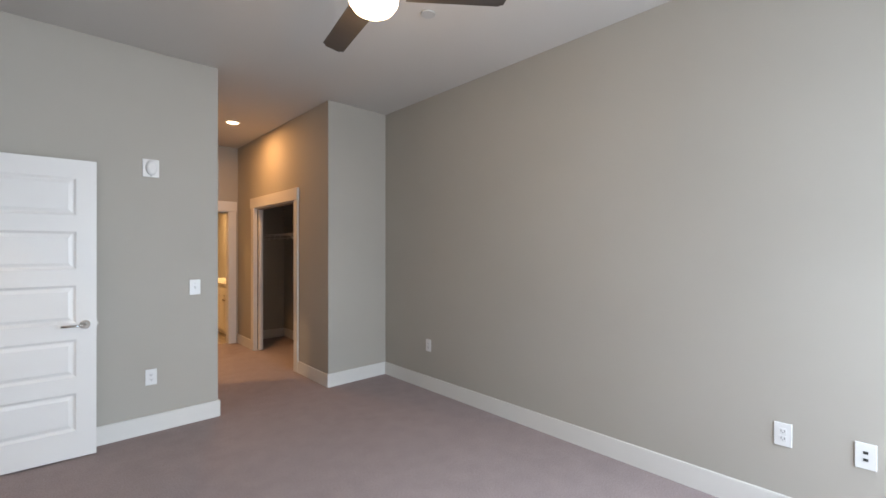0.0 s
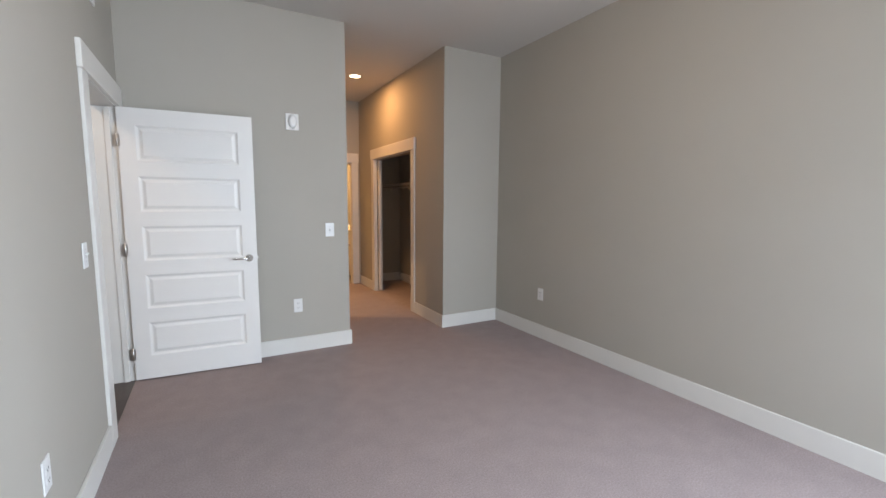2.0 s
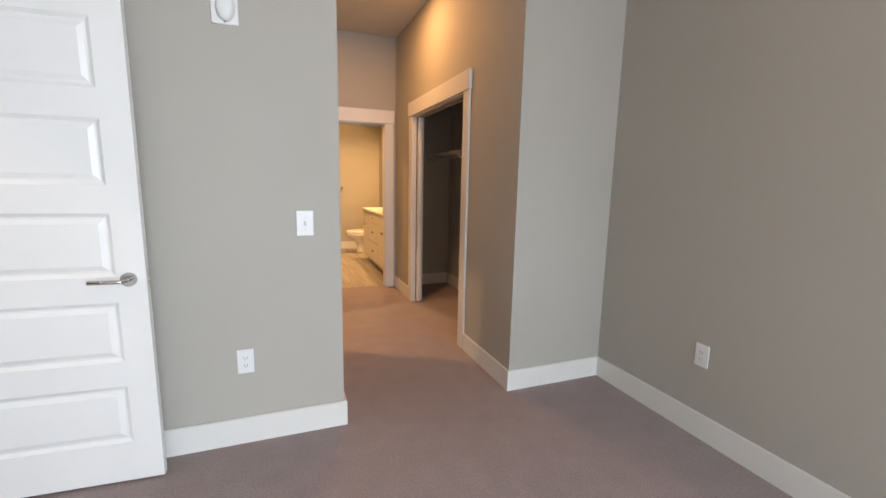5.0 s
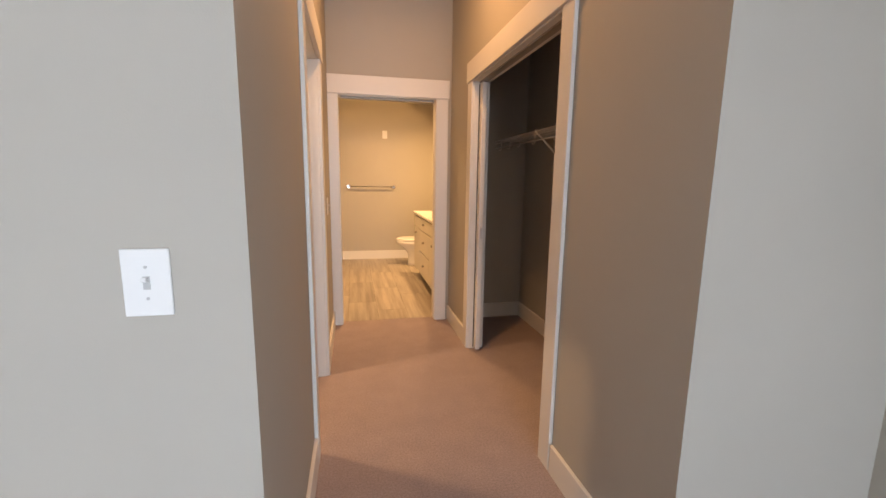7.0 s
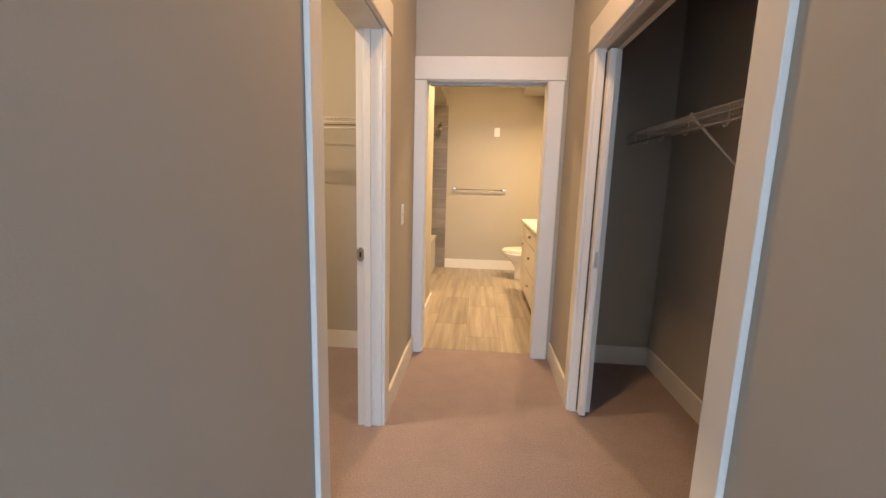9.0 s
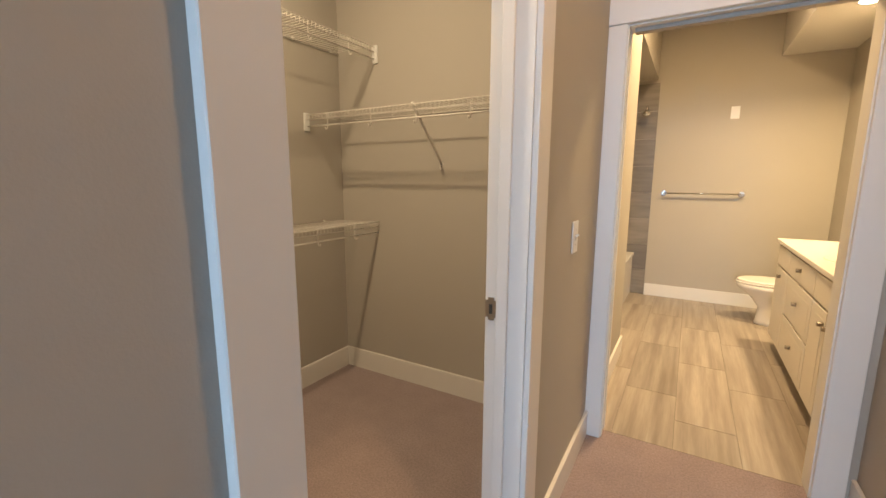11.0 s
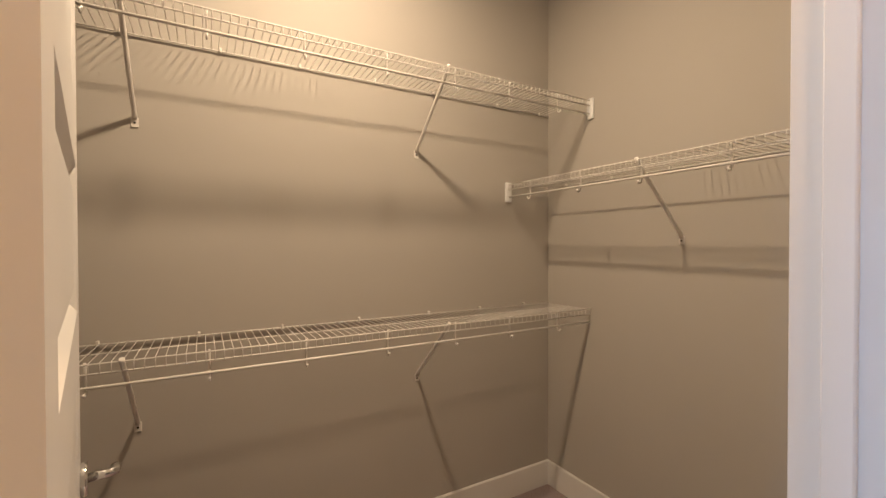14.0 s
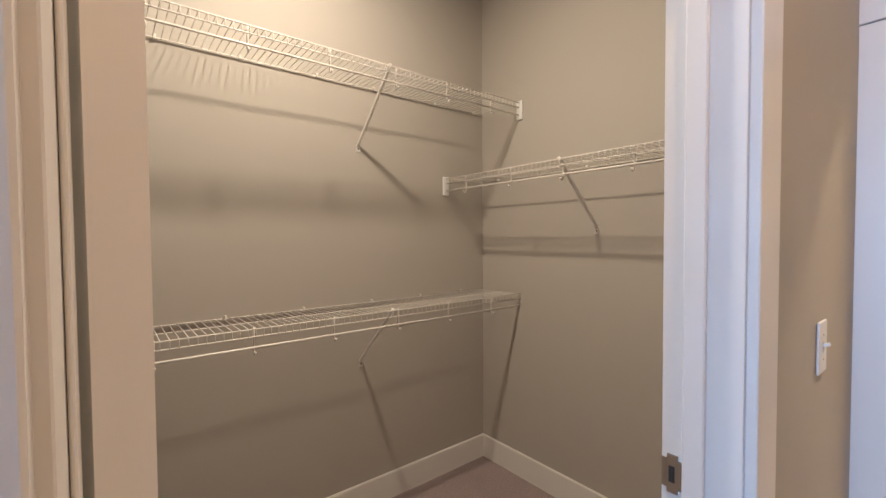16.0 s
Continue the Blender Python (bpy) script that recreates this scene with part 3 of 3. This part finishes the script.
Y0 = 5.482
LONG = 8.345 - Y0
hk = [y - Y0 for y in (5.68, 5.98, 6.28, 6.591, 6.894, 7.206, 7.519, 7.816, 8.12)]
ck = [y - Y0 for y in (5.72, 6.03, 6.33, 6.638, 6.934, 7.267, 7.567, 7.966, 8.267)]
ck_low = [y - Y0 for y in (5.65, 5.95, 6.257, 6.559, 6.858, 7.187, 7.544, 7.85, 8.15)]
br = [y - Y0 for y in (5.55, 6.367, 7.480)]
# local x runs along +y, local -y points into the closet
wire_shelf(pose(0.161, Y0, 2.163, 0, 0, 90), LONG, 0.316, br, hk, ck, False, True, "long white wire shelf with hanging rod, upper closet wall")
wire_shelf(pose(0.161, Y0, 1.073, 0, 0, 90), LONG, 0.316, br, hk, ck_low, False, False, "long white wire shelf with hanging rod, waist height")
wire_shelf(pose(0.161, 8.345, 1.742, 0, 0, 0), 1.574, 0.303, [0.80], [0.17, 0.505, 0.81, 1.13, 1.42], [0.15, 0.45, 0.75, 1.0, 1.3, 1.5], True, True, "short white wire shelf across the closet end wall")
wire_shelf(pose(3.68, 8.345, 1.70, 0, 0, -90), 2.80, 0.305, [0.9, 2.0], [0.12, 0.34, 0.56, 0.85, 1.2, 1.5, 1.9, 2.3], [0.3, 0.9, 1.5, 2.1], False, True, "white wire shelf with hanging rod in the dark closet")
# Ceiling fixture added out of view to carry the bathroom fill light.
bl_ = root("bathroom_fill_light", (2.30, 9.5, H), "unseen round frosted ceiling light added to fill the bathroom", "ceiling light")
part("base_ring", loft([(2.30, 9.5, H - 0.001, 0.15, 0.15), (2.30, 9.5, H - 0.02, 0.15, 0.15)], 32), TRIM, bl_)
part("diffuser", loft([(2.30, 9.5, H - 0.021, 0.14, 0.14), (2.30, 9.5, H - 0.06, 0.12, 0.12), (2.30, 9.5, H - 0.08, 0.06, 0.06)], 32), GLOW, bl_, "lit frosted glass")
cd = root("closet_ceiling_light", (0.95, 7.00, H), "lit round frosted ceiling light in the closet", "ceiling light")
part("base_ring", loft([(0.95, 7.00, H - 0.001, 0.14, 0.14), (0.95, 7.00, H - 0.02, 0.14, 0.14)], 32), TRIM, cd)
part("diffuser", loft([(0.95, 7.00, H - 0.021, 0.13, 0.13), (0.95, 7.00, H - 0.06, 0.11, 0.11), (0.95, 7.00, H - 0.08, 0.06, 0.06)], 32), GLOW, cd, "lit frosted glass")

# ---- bathroom ----
van = root("vanity_cabinet", (3.13, 9.53, 0), "cream painted bathroom vanity with drawers and doors", "cabinet")
part("body", boxes((2.868, 3.399, 8.62, 10.42, 0.10, 0.868)), CABINET, van)
part("toe_kick", boxes((2.94, 3.399, 8.63, 10.41, 0.0, 0.10)), CABINET, van)


def front(name, y0, y1, z0, z1, knobs):
    f = part(name, boxes((2.850, 2.8675, y0, y1, z0, z1), bevel=0.002), CABINET, van)
    part("inset", boxes((2.8485, 2.8498, y0 + 0.055, y1 - 0.055, z0 + 0.05, z1 - 0.05)), CABINET, f) if z1 - z0 > 0.2 and y1 - y0 > 0.2 else None
    for ky, kz in knobs:
        part("knob", tube([(2.8495, ky, kz), (2.838, ky, kz), (2.832, ky, kz), (2.824, ky, kz)], 0.013, 12), STRIKE, f, "aged nickel knob")


front("false_front", 9.96, 10.40, 0.705, 0.85, [])
front("cabinet_door", 9.96, 10.40, 0.12, 0.69, [(10.21, 0.63)])
for za, zb in ((0.705, 0.85), (0.42, 0.69), (0.12, 0.405)):
    front("drawer", 9.25, 9.945, za, zb, [(9.60, (za + zb) / 2 + 0.01)])
front("false_front", 8.64, 9.235, 0.705, 0.85, [])
front("cabinet_door", 8.945, 9.235, 0.12, 0.69, [(8.98, 0.62)])
front("cabinet_door", 8.64, 8.93, 0.12, 0.69, [(8.895, 0.62)])
ct = root("bathroom_countertop", (3.12, 9.53, 0.87), "cream one-piece vanity top with backsplash", "countertop")
part("slab", boxes((2.835, 3.399, 8.60, 10.435, 0.869, 0.899), bevel=0.005, seg=2), COUNTER, ct)
part("backsplash", boxes((3.378, 3.399, 8.60, 10.435, 0.8995, 0.99), bevel=0.003), COUNTER, ct)
part("basin", loft([(3.10, 9.42, 0.8995, 0.185, 0.24), (3.10, 9.42, 0.905, 0.180, 0.235), (3.10, 9.42, 0.9005, 0.165, 0.215)], 32), COUNTER, ct, "shallow oval basin rim")
fa = root("faucet", (3.31, 9.42, 0.90), "chrome single-lever bathroom faucet", "faucet")
part("body", loft([(3.31, 9.42, 0.8995, 0.026, 0.026), (3.31, 9.42, 0.91, 0.024, 0.024), (3.31, 9.42, 1.0, 0.02, 0.02), (3.31, 9.42, 1.02, 0.012, 0.012)], 18), CHROME, fa)
part("spout", tube([(3.31, 9.42, 0.985), (3.27, 9.42, 1.01), (3.21, 9.42, 1.005), (3.185, 9.42, 0.985)], 0.011, 10), CHROME, fa)
part("lever", tube([(3.31, 9.42, 1.02), (3.32, 9.42, 1.045), (3.29, 9.42, 1.075)], 0.006, 8), CHROME, fa)

for thing in (van, ct, fa):
    thing.location += Vector((0.052, -0.05, 0))
TY = 11.03
to = root("toilet", (3.05, TY, 0), "white ceramic toilet with a closed lid", "toilet")
part("pedestal", loft([(3.02, TY, 0.0, 0.19, 0.115), (3.02, TY, 0.04, 0.18, 0.105), (3.01, TY, 0.16, 0.16, 0.095), (2.98, TY, 0.26, 0.20, 0.125), (2.94, TY, 0.34, 0.265, 0.17), (2.93, TY, 0.385, 0.275, 0.182)], 28), CERAMIC, to)
part("seat", loft([(2.93, TY, 0.386, 0.272, 0.182), (2.93, TY, 0.40, 0.280, 0.188), (2.93, TY, 0.407, 0.275, 0.184)], 28), CERAMIC, to)
part("lid", loft([(2.935, TY, 0.4085, 0.270, 0.180), (2.935, TY, 0.420, 0.274, 0.184), (2.935, TY, 0.428, 0.255, 0.168)], 28), CERAMIC, to)
part("tank", boxes((3.20, 3.385, TY - 0.21, TY + 0.21, 0.39, 0.74), bevel=0.02, seg=3), CERAMIC, to)
part("tank_lid", boxes((3.19, 3.39, TY - 0.22, TY + 0.22, 0.741, 0.775), bevel=0.01, seg=3), CERAMIC, to)
part("flush_lever", tube([(3.199, TY - 0.15, 0.68), (3.18, TY - 0.15, 0.68), (3.175, TY - 0.09, 0.675)], 0.006, 8), CHROME, to)

tb = root("towel_bar", (2.31, 11.55, 1.20), "polished chrome towel bar on the wall", "towel bar")
part("bar", tube([(1.945, 11.485, 1.203), (2.675, 11.485, 1.203)], 0.009, 12), CHROME, tb)
for x in (1.945, 2.675):
    p_ = part("post", tube([(x, 11.548, 1.203), (x, 11.472, 1.203)], 0.012, 12), CHROME, tb)
    part("flange", tube([(x, 11.549, 1.203), (x, 11.541, 1.203), (x, 11.535, 1.203)], 0.027, 20), CHROME, p_)
bp_ = root("blank_plate", (2.534, 11.55, 2.03), "small white blank wall plate", "wall plate")
part("cover_plate", boxes((2.495, 2.573, 11.5435, 11.5496, 1.967, 2.092), bevel=0.002), PLATE, bp_)

to.location += Vector((0.05, 0.0, 0))
tb.location += Vector((0.045, 0.05, 0.006))
bp_.location += Vector((0.05, 0.05, 0.02))
tub = root("bathtub", (1.33, 10.58, 0), "white alcove bathtub with a plain apron", "bathtub")
part("apron", boxes((1.66, 1.715, 9.545, 11.545, 0.0, 0.47), bevel=0.008, seg=2), CERAMIC, tub)
part("rim", boxes((0.902, 0.97, 9.545, 11.545, 0.43, 0.50), (1.62, 1.73, 9.545, 11.545, 0.4705, 0.50), (0.97, 1.62, 9.621, 9.71, 0.43, 0.50), (0.97, 1.62, 11.45, 11.54, 0.43, 0.50)), CERAMIC, tub)
part("basin", boxes((0.97, 1.62, 9.71, 11.45, 0.06, 0.12)), CERAMIC, tub)
sh = root("shower_head", (1.70, 11.55, 2.13), "chrome shower arm and round head", "shower head")
part("arm", tube([(1.72, 11.535, 2.12), (1.72, 11.48, 2.16), (1.72, 11.41, 2.15), (1.72, 11.37, 2.11)], 0.009, 10), CHROME, sh)
bm = loft([(0, 0, 0, 0.012, 0.012), (0, 0, -0.03, 0.045, 0.045), (0, 0, -0.045, 0.045, 0.045)], 20)
bmesh.ops.transform(bm, matrix=pose(1.72, 11.365, 2.108, 25, 0, 0), verts=bm.verts[:])
part("head", bm, CHROME, sh)

tub.location += Vector((0.0, 0.05, 0))
sh.location += Vector((0.04, 0.05, 0))

# ---- tiles and boards ----
bf = root("bath_floor", (2.4, 10.0, 0), "wood-look porcelain plank tiles in a third bond", "tile floor", kind="structure")
TW, TL = 0.2945, 0.90
tile_me = {}


def tile(parent, name, mat, x0, x1, y0, y1, z0, z1):
    key = (name, round(x1 - x0, 3), round(y1 - y0, 3), round(z1 - z0, 3))
    if key not in tile_me:
        bm = boxes((-(x1 - x0) / 2, (x1 - x0) / 2, -(y1 - y0) / 2, (y1 - y0) / 2, -(z1 - z0) / 2, (z1 - z0) / 2))
        tile_me[key] = mesh_of(name, bm, mat)
    o = new(name, tile_me[key])
    o.parent = parent
    o.matrix_parent_inverse = parent.matrix_basis.inverted()
    o.matrix_basis = pose((x0 + x1) / 2, (y0 + y1) / 2, (z0 + z1) / 2)
    return o


g = 0.0015
for c in range(-4, 5):
    xa = 1.991 + c * TW
    off = 9.035 - (c % 3) * 0.31
    for r in range(-2, 4):
        ya, yb = max(off + r * TL, 8.418), min(off + (r + 1) * TL, 11.60)
        xx0, xx1 = max(xa, 0.90), min(xa + TW, 3.46)
        if yb - ya > 0.02 and xx1 - xx0 > 0.02:
            tile(bf, "tile", TILE, xx0 + g, xx1 - g, ya + g, yb - g, -0.004, -0.0005)
st_ = root("shower_tiles", (1.38, 11.60, 0), "grey streaked wall tiles in the shower", "wall tiles", kind="structure")
for r in range(8):
    for xa, xb in ((1.30, 1.865), (0.90, 1.30)) if r % 2 else ((1.60, 1.865), (1.00, 1.60)):
        tile(st_, "tile", WALLTILE, xa + g, xb - g, 11.588, 11.5997, r * 0.3025 + 0.001, r * 0.3025 + 0.2995)
wf = root("corridor_floor", (-0.8, 4.3, 0), "dark stained wooden plank floor", "wood floor", kind="structure")
for c in range(15):
    xa = -1.72 + c * 0.1228
    ya = 2.92 - (c * 0.37) % 0.9
    while ya < 5.89:
        a, b = max(ya, 2.92), min(ya + 0.9, 5.89)
        if b - a > 0.02:
            tile(wf, "plank", PLANK, xa + 0.0006, xa + 0.1222, a + 0.0006, b - 0.0006, -0.004, -0.001)
        ya += 0.9
